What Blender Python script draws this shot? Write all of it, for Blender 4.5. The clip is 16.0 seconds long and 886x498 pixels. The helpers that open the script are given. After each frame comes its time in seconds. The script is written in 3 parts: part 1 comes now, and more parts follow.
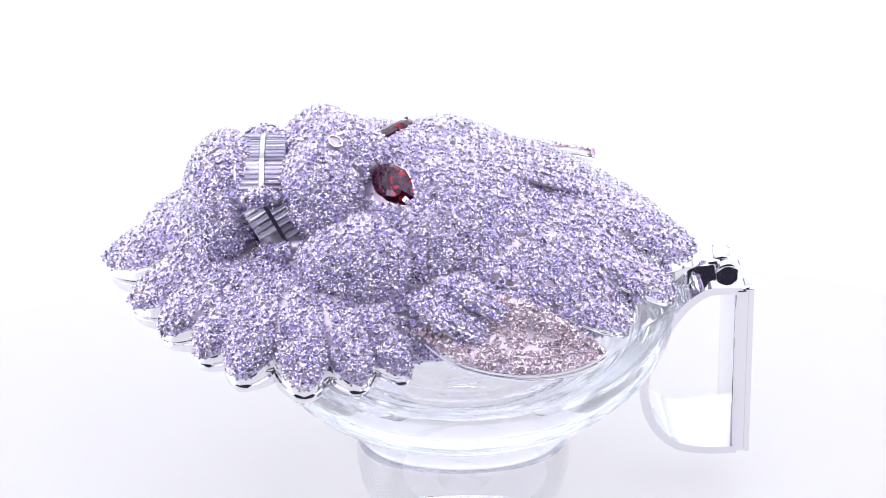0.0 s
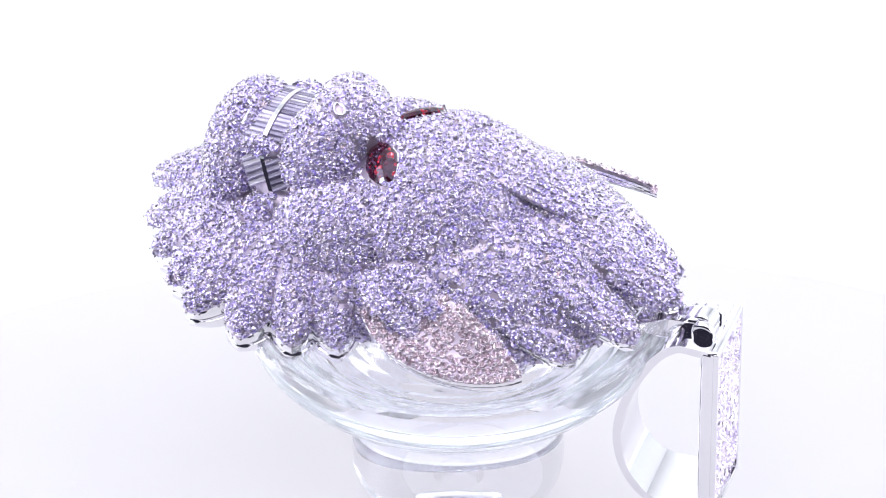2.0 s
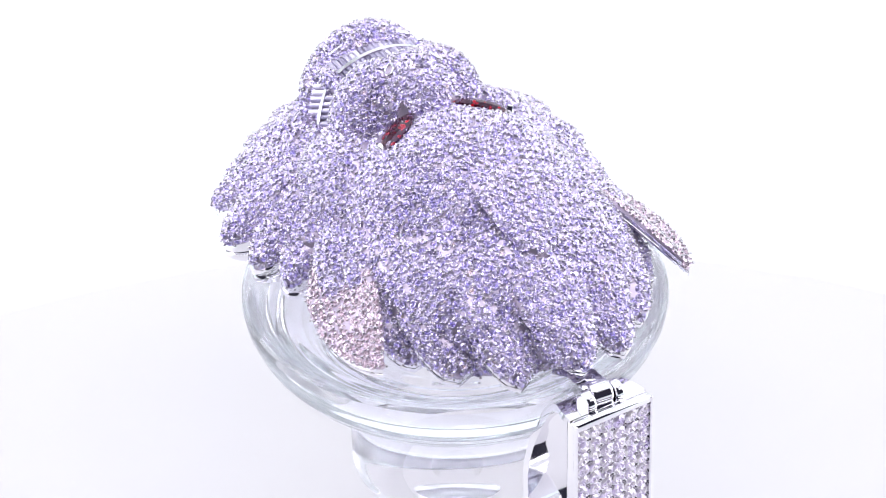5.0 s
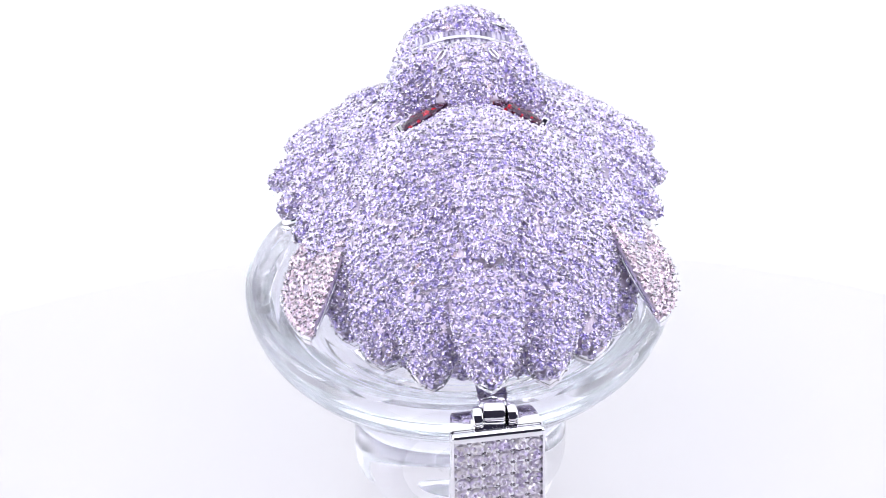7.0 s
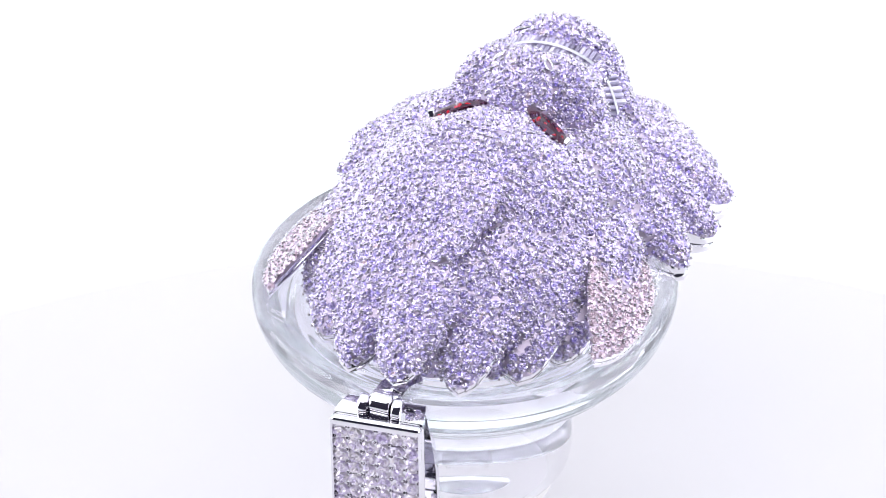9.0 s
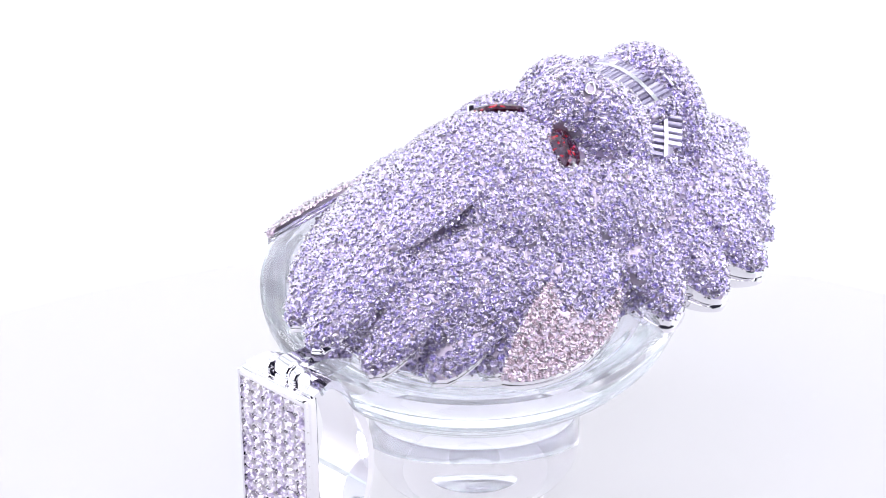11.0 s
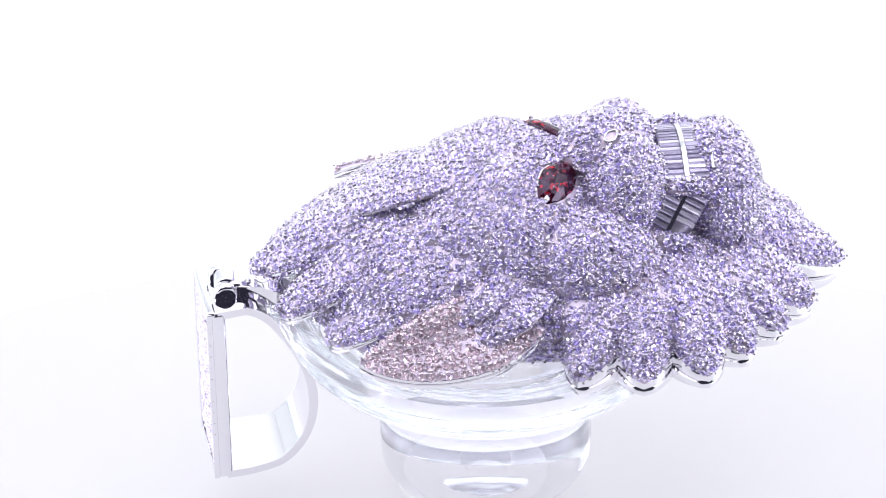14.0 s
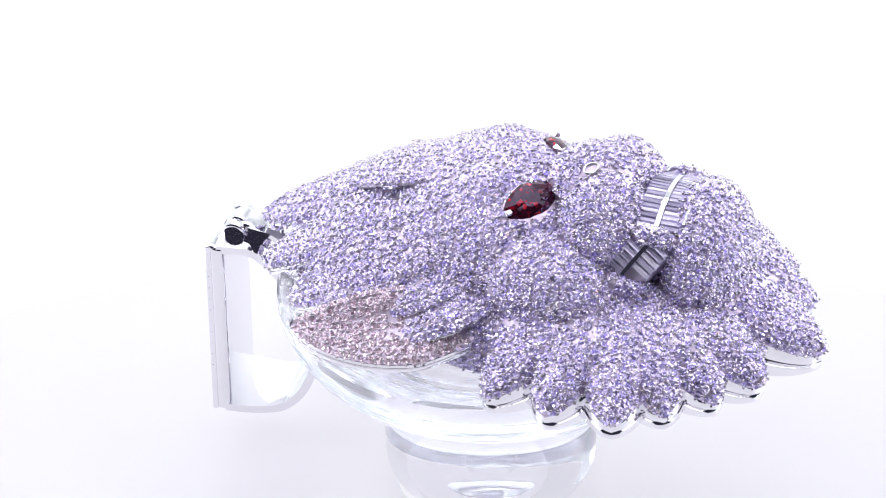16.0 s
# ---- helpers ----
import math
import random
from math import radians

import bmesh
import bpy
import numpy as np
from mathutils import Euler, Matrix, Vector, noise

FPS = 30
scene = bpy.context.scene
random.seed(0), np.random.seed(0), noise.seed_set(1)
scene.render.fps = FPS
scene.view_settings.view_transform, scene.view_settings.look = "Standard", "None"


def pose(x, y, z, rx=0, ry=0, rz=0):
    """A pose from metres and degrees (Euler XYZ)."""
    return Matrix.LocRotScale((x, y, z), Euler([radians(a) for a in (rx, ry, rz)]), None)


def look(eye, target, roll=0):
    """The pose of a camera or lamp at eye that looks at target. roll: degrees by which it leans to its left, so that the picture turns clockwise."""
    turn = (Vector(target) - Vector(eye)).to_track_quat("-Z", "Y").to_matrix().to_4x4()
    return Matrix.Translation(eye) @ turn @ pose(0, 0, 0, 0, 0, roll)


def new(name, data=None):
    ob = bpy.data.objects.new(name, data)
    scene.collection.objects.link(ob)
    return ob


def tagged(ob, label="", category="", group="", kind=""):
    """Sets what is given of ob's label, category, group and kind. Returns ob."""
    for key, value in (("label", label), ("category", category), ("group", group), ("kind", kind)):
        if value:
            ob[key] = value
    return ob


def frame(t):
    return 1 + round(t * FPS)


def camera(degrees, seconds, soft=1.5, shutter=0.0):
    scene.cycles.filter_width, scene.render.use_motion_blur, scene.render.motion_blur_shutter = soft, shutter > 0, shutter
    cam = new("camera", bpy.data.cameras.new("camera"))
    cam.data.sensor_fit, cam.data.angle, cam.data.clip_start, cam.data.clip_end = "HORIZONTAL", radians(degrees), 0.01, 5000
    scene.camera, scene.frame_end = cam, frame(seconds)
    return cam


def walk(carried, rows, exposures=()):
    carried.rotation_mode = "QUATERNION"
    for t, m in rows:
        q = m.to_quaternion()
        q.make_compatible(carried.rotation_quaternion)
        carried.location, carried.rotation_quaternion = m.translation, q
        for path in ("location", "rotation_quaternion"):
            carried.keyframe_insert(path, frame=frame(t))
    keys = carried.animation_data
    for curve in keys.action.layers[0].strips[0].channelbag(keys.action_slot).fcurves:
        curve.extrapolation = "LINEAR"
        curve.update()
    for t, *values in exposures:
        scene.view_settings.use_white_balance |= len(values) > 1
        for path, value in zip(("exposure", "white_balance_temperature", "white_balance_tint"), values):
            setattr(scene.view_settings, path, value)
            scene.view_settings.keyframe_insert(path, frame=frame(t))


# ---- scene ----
from mathutils.bvhtree import BVHTree

MM = 0.001

# ---- camera: stands still before the turntable ----
cam = camera(11.75, 16.0, soft=1.0)
EYE = Vector((0.0, -0.36936, 0.25705))
TARGET = EYE + 0.45 * Vector((-0.006986, 0.820760, -0.571230))
STILL = look(EYE, TARGET, -0.85)
walk(cam, [(0.0, STILL), (16.0, STILL)], [(0.0, 0.0), (16.0, 0.0)])

TURN_RATE = -12.434          # degrees a second, clockwise from above
TABLE_Z = -29.0 * MM

# ---- light: a white photo box with lamps in its lid, open towards the camera ----
world = bpy.data.worlds.new("dim_room")
world.use_nodes = True
bg = world.node_tree.nodes["Background"]
bg.inputs["Color"].default_value = (0.62, 0.58, 0.95, 1)
bg.inputs["Strength"].default_value = 0.05
scene.world = world


def area_lamp(name, eye, target, sx, sy, watts, color):
    data = bpy.data.lights.new(name, "AREA")
    data.shape, data.size, data.size_y, data.energy, data.color = "RECTANGLE", sx, sy, watts, color
    ob = new(name, data)
    ob.matrix_world = look(eye, target)
    return ob


COOL = (0.975, 0.95, 1.0)
area_lamp("lid_lamp", (0.0, 0.02, 0.395), (0.0, 0.02, 0.0), 0.56, 0.46, 0.86, COOL)
area_lamp("left_lamp", (-0.33, 0.0, 0.12), (0.0, 0.0, 0.05), 0.30, 0.22, 0.60, COOL)
area_lamp("right_lamp", (0.33, 0.0, 0.12), (0.0, 0.0, 0.05), 0.30, 0.22, 0.60, COOL)


# ---- materials ----
def nodes_of(name):
    m = bpy.data.materials.new(name)
    m.use_nodes = True
    nt = m.node_tree
    return m, nt, nt.nodes["Principled BSDF"]


def ramp(nt, fac, stops):
    r = nt.nodes.new("ShaderNodeValToRGB")
    while len(r.color_ramp.elements) < len(stops):
        r.color_ramp.elements.new(0.5)
    for e, (p, c) in zip(r.color_ramp.elements, stops):
        e.position, e.color = p, (*c, 1)
    nt.links.new(fac, r.inputs["Fac"])
    return r.outputs["Color"]


def noise_of(nt, scale, detail=3.0):
    tc = nt.nodes.new("ShaderNodeTexCoord")
    n = nt.nodes.new("ShaderNodeTexNoise")
    n.inputs["Scale"].default_value, n.inputs["Detail"].default_value = scale, detail
    nt.links.new(tc.outputs["Object"], n.inputs["Vector"])
    return n.outputs["Fac"]


def bump(nt, fac, strength, dist, bsdf):
    b = nt.nodes.new("ShaderNodeBump")
    b.inputs["Strength"].default_value, b.inputs["Distance"].default_value = strength, dist
    nt.links.new(fac, b.inputs["Height"])
    nt.links.new(b.outputs["Normal"], bsdf.inputs["Normal"])


def make_metal(name, color, rough, grain=900.0):
    m, nt, p = nodes_of(name)
    p.inputs["Metallic"].default_value = 1.0
    p.inputs["Base Color"].default_value = (*color, 1)
    f = noise_of(nt, grain)
    mr = nt.nodes.new("ShaderNodeMapRange")
    mr.inputs["To Min"].default_value, mr.inputs["To Max"].default_value = rough * 0.6, rough * 1.6
    nt.links.new(f, mr.inputs["Value"])
    nt.links.new(mr.outputs["Result"], p.inputs["Roughness"])
    bump(nt, f, 0.04, 0.0001, p)
    return m


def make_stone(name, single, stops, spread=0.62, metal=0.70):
    """A cut stone: its inner reflections are painted as small colour cells, and stones differ a little from one to the
    next.
    """
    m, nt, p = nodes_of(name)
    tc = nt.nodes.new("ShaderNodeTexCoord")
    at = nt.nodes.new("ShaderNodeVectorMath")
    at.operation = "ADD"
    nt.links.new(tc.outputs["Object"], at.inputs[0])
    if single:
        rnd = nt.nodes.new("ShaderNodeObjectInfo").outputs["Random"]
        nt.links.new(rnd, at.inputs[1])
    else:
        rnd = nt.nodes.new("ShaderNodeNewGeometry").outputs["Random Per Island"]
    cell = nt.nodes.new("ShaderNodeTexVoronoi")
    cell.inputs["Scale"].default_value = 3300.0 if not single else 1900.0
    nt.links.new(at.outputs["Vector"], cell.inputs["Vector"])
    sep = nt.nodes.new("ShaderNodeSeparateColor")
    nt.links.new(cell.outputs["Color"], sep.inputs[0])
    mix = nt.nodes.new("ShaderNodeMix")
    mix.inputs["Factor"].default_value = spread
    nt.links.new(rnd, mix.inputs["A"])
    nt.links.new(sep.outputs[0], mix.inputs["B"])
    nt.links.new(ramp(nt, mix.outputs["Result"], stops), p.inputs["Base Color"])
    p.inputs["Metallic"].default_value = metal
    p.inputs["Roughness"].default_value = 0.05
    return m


# dark, white, blue, pink and cyan stops paint the sparkle into the base colour
CLEAR_GLINTS = [(0.0, (0.20, 0.17, 0.28)), (0.17, (0.38, 0.34, 0.54)), (0.28, (0.52, 0.45, 0.90)), (0.37, (0.85, 0.77, 0.98)), (0.46, (0.58, 0.52, 0.82)), (0.54, (0.88, 0.82, 0.99)),
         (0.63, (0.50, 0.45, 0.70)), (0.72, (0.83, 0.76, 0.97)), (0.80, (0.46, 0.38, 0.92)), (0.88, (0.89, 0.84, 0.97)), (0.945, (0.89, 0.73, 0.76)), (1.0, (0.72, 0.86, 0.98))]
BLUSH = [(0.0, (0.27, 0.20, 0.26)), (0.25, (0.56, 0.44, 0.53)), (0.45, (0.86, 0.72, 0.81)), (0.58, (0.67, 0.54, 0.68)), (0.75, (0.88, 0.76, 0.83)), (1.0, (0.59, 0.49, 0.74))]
M_STONE = make_stone("clear_stone", False, CLEAR_GLINTS)
M_STONE_ONE = make_stone("clear_stone_single", True, CLEAR_GLINTS)
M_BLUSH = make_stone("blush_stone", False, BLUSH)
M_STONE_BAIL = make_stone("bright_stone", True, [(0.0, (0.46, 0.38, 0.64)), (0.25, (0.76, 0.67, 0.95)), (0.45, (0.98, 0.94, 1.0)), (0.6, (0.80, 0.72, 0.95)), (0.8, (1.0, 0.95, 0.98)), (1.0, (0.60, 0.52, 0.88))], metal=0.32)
M_METAL = make_metal("polished_white_metal", (0.86, 0.85, 0.89), 0.045)
M_SEAT = make_metal("pave_ground_metal", (0.48, 0.42, 0.54), 0.42, 2500.0)
M_PRONG = make_metal("prong_metal", (0.52, 0.49, 0.54), 0.06)

M_SATIN, _nt, _p = nodes_of("satin_white_metal_back")
_p.inputs["Base Color"].default_value = (0.72, 0.70, 0.76, 1)
_p.inputs["Metallic"].default_value = 0.15
_p.inputs["Roughness"].default_value = 0.45
bump(_nt, noise_of(_nt, 1500.0), 0.05, 0.0001, _p)

M_RUBY, _nt, _p = nodes_of("deep_red_stone")
_p.inputs["Roughness"].default_value = 0.02
_p.inputs["IOR"].default_value = 1.76
_p.inputs["Specular Tint"].default_value = (0.78, 0.68, 1.0, 1)
# the few bright red cells are glints painted into the dark base colour
_cell = _nt.nodes.new("ShaderNodeTexVoronoi")
_cell.inputs["Scale"].default_value = 2600.0
_nt.links.new(_nt.nodes.new("ShaderNodeTexCoord").outputs["Object"], _cell.inputs["Vector"])
_sep = _nt.nodes.new("ShaderNodeSeparateColor")
_nt.links.new(_cell.outputs["Color"], _sep.inputs[0])
_nt.links.new(ramp(_nt, _sep.outputs[0], [(0.0, (0.010, 0.001, 0.004)), (0.55, (0.035, 0.002, 0.008)), (0.84, (0.05, 0.002, 0.008)), (0.95, (0.34, 0.006, 0.014))]), _p.inputs["Base Color"])

M_BAGUETTE, _nt, _p = nodes_of("clear_baguette_stone")
_p.inputs["Metallic"].default_value = 0.4
_p.inputs["Roughness"].default_value = 0.04
_nt.links.new(ramp(_nt, _nt.nodes.new("ShaderNodeObjectInfo").outputs["Random"],
                   [(0.0, (0.20, 0.18, 0.28)), (0.5, (0.48, 0.45, 0.62)), (1.0, (0.80, 0.77, 0.90))]), _p.inputs["Base Color"])

def make_glass(name, ior, clear):
    m, nt, p = nodes_of(name)
    p.inputs["Base Color"].default_value = (0.925, 0.93, 1.0, 1)
    p.inputs["Transmission Weight"].default_value = 1.0
    p.inputs["Roughness"].default_value = 0.0
    p.inputs["IOR"].default_value = ior
    mix = nt.nodes.new("ShaderNodeMixShader")
    mix.inputs[0].default_value = clear
    thin = nt.nodes.new("ShaderNodeBsdfTransparent")
    thin.inputs["Color"].default_value = (0.955, 0.96, 1.0, 1)
    nt.links.new(p.outputs[0], mix.inputs[1])
    nt.links.new(thin.outputs[0], mix.inputs[2])
    nt.links.new(mix.outputs[0], nt.nodes["Material Output"].inputs["Surface"])
    return m


M_GLASS = make_glass("clear_glass", 1.46, 0.14)

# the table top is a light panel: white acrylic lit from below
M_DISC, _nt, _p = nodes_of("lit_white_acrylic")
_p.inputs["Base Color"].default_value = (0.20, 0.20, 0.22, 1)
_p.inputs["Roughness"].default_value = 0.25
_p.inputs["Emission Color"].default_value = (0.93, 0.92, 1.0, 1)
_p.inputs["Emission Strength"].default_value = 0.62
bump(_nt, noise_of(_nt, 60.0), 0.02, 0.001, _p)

M_BOX, _nt, _p = nodes_of("matt_white_cloth")
_p.inputs["Base Color"].default_value = (0.86, 0.87, 0.88, 1)
_p.inputs["Roughness"].default_value = 0.9
bump(_nt, noise_of(_nt, 400.0), 0.1, 0.0005, _p)

M_FLOOR, _nt, _p = nodes_of("cool_white_cloth")
_p.inputs["Base Color"].default_value = (0.75, 0.84, 0.85, 1)
_p.inputs["Roughness"].default_value = 0.9
bump(_nt, noise_of(_nt, 400.0), 0.1, 0.0005, _p)

# the turntable plate is no lamp: its glow is added to brighten the glass foot
M_PLATE, _nt, _p = nodes_of("glowing_white_plate")
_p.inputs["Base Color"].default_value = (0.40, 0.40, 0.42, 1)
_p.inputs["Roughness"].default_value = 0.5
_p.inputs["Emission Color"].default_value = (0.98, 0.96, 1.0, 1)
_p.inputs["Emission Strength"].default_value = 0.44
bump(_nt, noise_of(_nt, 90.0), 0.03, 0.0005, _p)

# dark reflection in the groove of the lock walls, painted as a dark strip
M_GROOVE_DARK, _nt, _p = nodes_of("painted_groove_dark")
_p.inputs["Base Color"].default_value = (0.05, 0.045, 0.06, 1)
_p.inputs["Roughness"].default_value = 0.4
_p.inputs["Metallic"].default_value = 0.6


# ---- small builders ----
def mesh_of(name, verts, faces, material, smooth=False):
    me = bpy.data.meshes.new(name)
    me.from_pydata([tuple(v) for v in verts], [], [tuple(f) for f in faces])
    me.materials.append(material)
    if smooth:
        me.shade_smooth()
    me.update()
    return me


def part(name, me, parent, label="", kind=""):
    ob = new(name, me)
    ob.parent = parent
    return tagged(ob, label, "", "", kind)


def from_bm(name, bm, material, smooth=False):
    me = bpy.data.meshes.new(name)
    bmesh.ops.recalc_face_normals(bm, faces=bm.faces)
    bm.to_mesh(me)
    bm.free()
    me.materials.append(material)
    if smooth:
        me.shade_smooth()
        me.set_sharp_from_angle(angle=radians(34))
    return me


def box_mesh(name, size, material, bevel=0.0, at=(0, 0, 0), segments=2):
    bm = bmesh.new()
    bmesh.ops.create_cube(bm, size=1.0)
    for v in bm.verts:
        v.co = Vector((v.co.x * size[0] + at[0], v.co.y * size[1] + at[1], v.co.z * size[2] + at[2]))
    if bevel:
        bmesh.ops.bevel(bm, geom=bm.edges[:], offset=bevel, segments=segments, profile=0.5, affect="EDGES")
    return from_bm(name, bm, material, segments > 2)


def lathe(name, profile, material, steps=96):
    """A closed body of revolution about z; the profile runs from axis to axis, in mm."""
    verts, faces = [], []
    n = len(profile)
    for k in range(steps):
        a = 2 * math.pi * k / steps
        for r, z in profile:
            verts.append((r * MM * math.cos(a), r * MM * math.sin(a), z * MM))
    for k in range(steps):
        k2 = (k + 1) % steps
        for j in range(n - 1):
            faces.append((k * n + j, k2 * n + j, k2 * n + j + 1, k * n + j + 1))
    bm = bmesh.new()
    vs = [bm.verts.new(v) for v in verts]
    for f in faces:
        bm.faces.new([vs[i] for i in f])
    bmesh.ops.remove_doubles(bm, verts=bm.verts[:], dist=1e-6)
    return from_bm(name, bm, material, True)


# ---- the photo box and the turntable ----
def photo_box():
    w, d, h, th = 0.72, 0.72, 0.46, 0.01
    zc = TABLE_Z - 0.02
    tagged(new("floor", box_mesh("floor", (w, d, th), M_FLOOR, 0.0, (0, 0, zc - th / 2))), "white cloth floor of a photo box", "floor", kind="structure")
    tagged(new("wall_back", box_mesh("wall_back", (w, th, h), M_BOX, 0.0, (0, d / 2 + th / 2, zc + h / 2))), "white cloth back wall of a photo box", "wall", kind="structure")
    tagged(new("wall_left", box_mesh("wall_left", (th, 0.52, h), M_BOX, 0.0, (-w / 2 - th / 2, 0.10, zc + h / 2))), "white cloth side wall of a photo box", "wall", kind="structure")
    tagged(new("wall_right", box_mesh("wall_right", (th, 0.52, h), M_BOX, 0.0, (w / 2 + th / 2, 0.10, zc + h / 2))), "white cloth side wall of a photo box", "wall", kind="structure")
    tagged(new("ceiling", box_mesh("ceiling", (w, 0.60, th), M_BOX, 0.0, (0, 0.06, zc + h + th / 2))), "white cloth lid of a photo box", "ceiling", kind="structure")


photo_box()

M_LED, _nt, _p = nodes_of("sparkle_led")
_p.inputs["Emission Color"].default_value = (1.0, 0.97, 0.95, 1)
_p.inputs["Emission Strength"].default_value = 420.0


def sparkle_bar(x, y, turn):
    """A bar of small lamps under the lid of the box, unseen, added to make the stones sparkle."""
    bar = tagged(new("sparkle_bar", box_mesh("sparkle_bar", (0.34, 0.012, 0.006), M_BOX, 0.001)), "slim white lamp bar with small white diodes, unseen, added for sparkle", "lamp", "lamp bars")
    bar.matrix_basis = pose(x, y, 0.385, 0, 0, turn)
    bm = bmesh.new()
    bmesh.ops.create_circle(bm, cap_ends=True, segments=10, radius=0.0024)
    bmesh.ops.rotate(bm, verts=bm.verts, matrix=Matrix.Rotation(math.pi, 3, "X"))
    me = bpy.data.meshes.new("led")
    bm.to_mesh(me)
    bm.free()
    me.materials.append(M_LED)
    for k in range(14):
        part("led", me, bar).location = (-0.156 + 0.024 * k, 0, -0.0035)


for args in ((0.0, 0.20, 0), (0.0, -0.17, 0), (-0.22, 0.0, 90), (0.22, 0.0, 90)):
    sparkle_bar(*args)


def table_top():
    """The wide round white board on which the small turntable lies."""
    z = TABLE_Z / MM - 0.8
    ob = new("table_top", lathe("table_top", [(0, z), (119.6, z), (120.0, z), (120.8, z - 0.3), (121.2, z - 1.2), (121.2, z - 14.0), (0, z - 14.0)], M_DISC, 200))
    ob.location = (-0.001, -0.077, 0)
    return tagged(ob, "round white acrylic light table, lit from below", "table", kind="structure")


table_top()


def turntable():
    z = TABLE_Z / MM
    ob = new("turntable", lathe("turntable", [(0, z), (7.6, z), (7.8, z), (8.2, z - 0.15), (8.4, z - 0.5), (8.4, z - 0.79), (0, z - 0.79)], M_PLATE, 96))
    return tagged(ob, "small round white turntable plate under the glass stand, with an added glow", "turntable")


TURNTABLE = turntable()


def glass_stand():
    stand = tagged(new("glass_stand"), "clear glass display stand with a wide dish", "display stand")
    zt = TABLE_Z / MM - 0.02
    bowl = [(0, -9.2), (6, -9.1), (10, -8.8), (16, -7.6), (19.5, -6.2), (21.2, -5.2), (21.7, -4.82), (22.1, -4.75), (22.45, -5.1), (22.5, -5.8),
            (22.3, -7.0), (21.75, -8.4), (20.9, -9.8), (19.7, -11.2), (18.2, -12.5), (16.4, -13.5), (15.0, -14.1), (13.6, -14.6), (12.4, -14.9), (11.8, -15.1)]
    stem = [(11.5, -15.5), (11.4, -18), (11.4, -25), (11.35, -26.4), (11.1, -27.6), (10.6, -28.4), (9.8, -28.9), (9.0, zt), (8.8, zt), (3.0, zt), (2.8, zt), (2.1, -28.6), (1.1, -28.3), (0, -28.2)]
    # the dish is drawn in shallow concentric waves
    waved = []
    for k, ((r0, z0), (r1, z1)) in enumerate(zip(bowl, bowl[1:])):
        steps = max(1, int(math.hypot(r1 - r0, z1 - z0) / 0.3)) if k < 4 or 10 <= k < 18 else 1
        for q in range(steps):
            r, z = r0 + (r1 - r0) * q / steps, z0 + (z1 - z0) * q / steps
            waved.append((r, z + (0.10 * math.sin(r * 2.6) * min(1.0, r / 6) if steps > 1 and q else 0.0)))
    whole = lathe("glass", waved + [bowl[-1]] + stem, M_GLASS)
    for name, upper, label in (("bowl", True, "shallow clear glass bowl with a rounded rim"), ("stem", False, "thick round clear glass stem with a dimpled base")):
        bm = bmesh.new()
        bm.from_mesh(whole)
        bmesh.ops.delete(bm, geom=[f for f in bm.faces if (f.calc_center_median().z > -15.0 * MM) != upper], context="FACES")
        me = bpy.data.meshes.new(name)
        bm.to_mesh(me)
        bm.free()
        me.materials.append(M_GLASS)
        me.shade_smooth()
        me.set_sharp_from_angle(angle=radians(34))
        glass = part(name, me, stand, label)
        glass.location = (-1.3 * MM, -1.5 * MM, 0)
        glass.visible_shadow = False
    bpy.data.meshes.remove(whole)
    return stand


STAND = glass_stand()

# ---- the pendant: a lion's head lying on its back plate; lengths in mm, +x towards the bail ----
PITCH = 0.98
BASE_Z = -4.6
PENDANT = tagged(new("pendant"), "silvery lion head pendant paved with clear stones, dark red eyes", "pendant")
FORMS = []


def basis(direction, up=(0, 0, 1)):
    d = Vector(direction).normalized()
    s = Vector(up).cross(d).normalized()
    return d, s, d.cross(s)


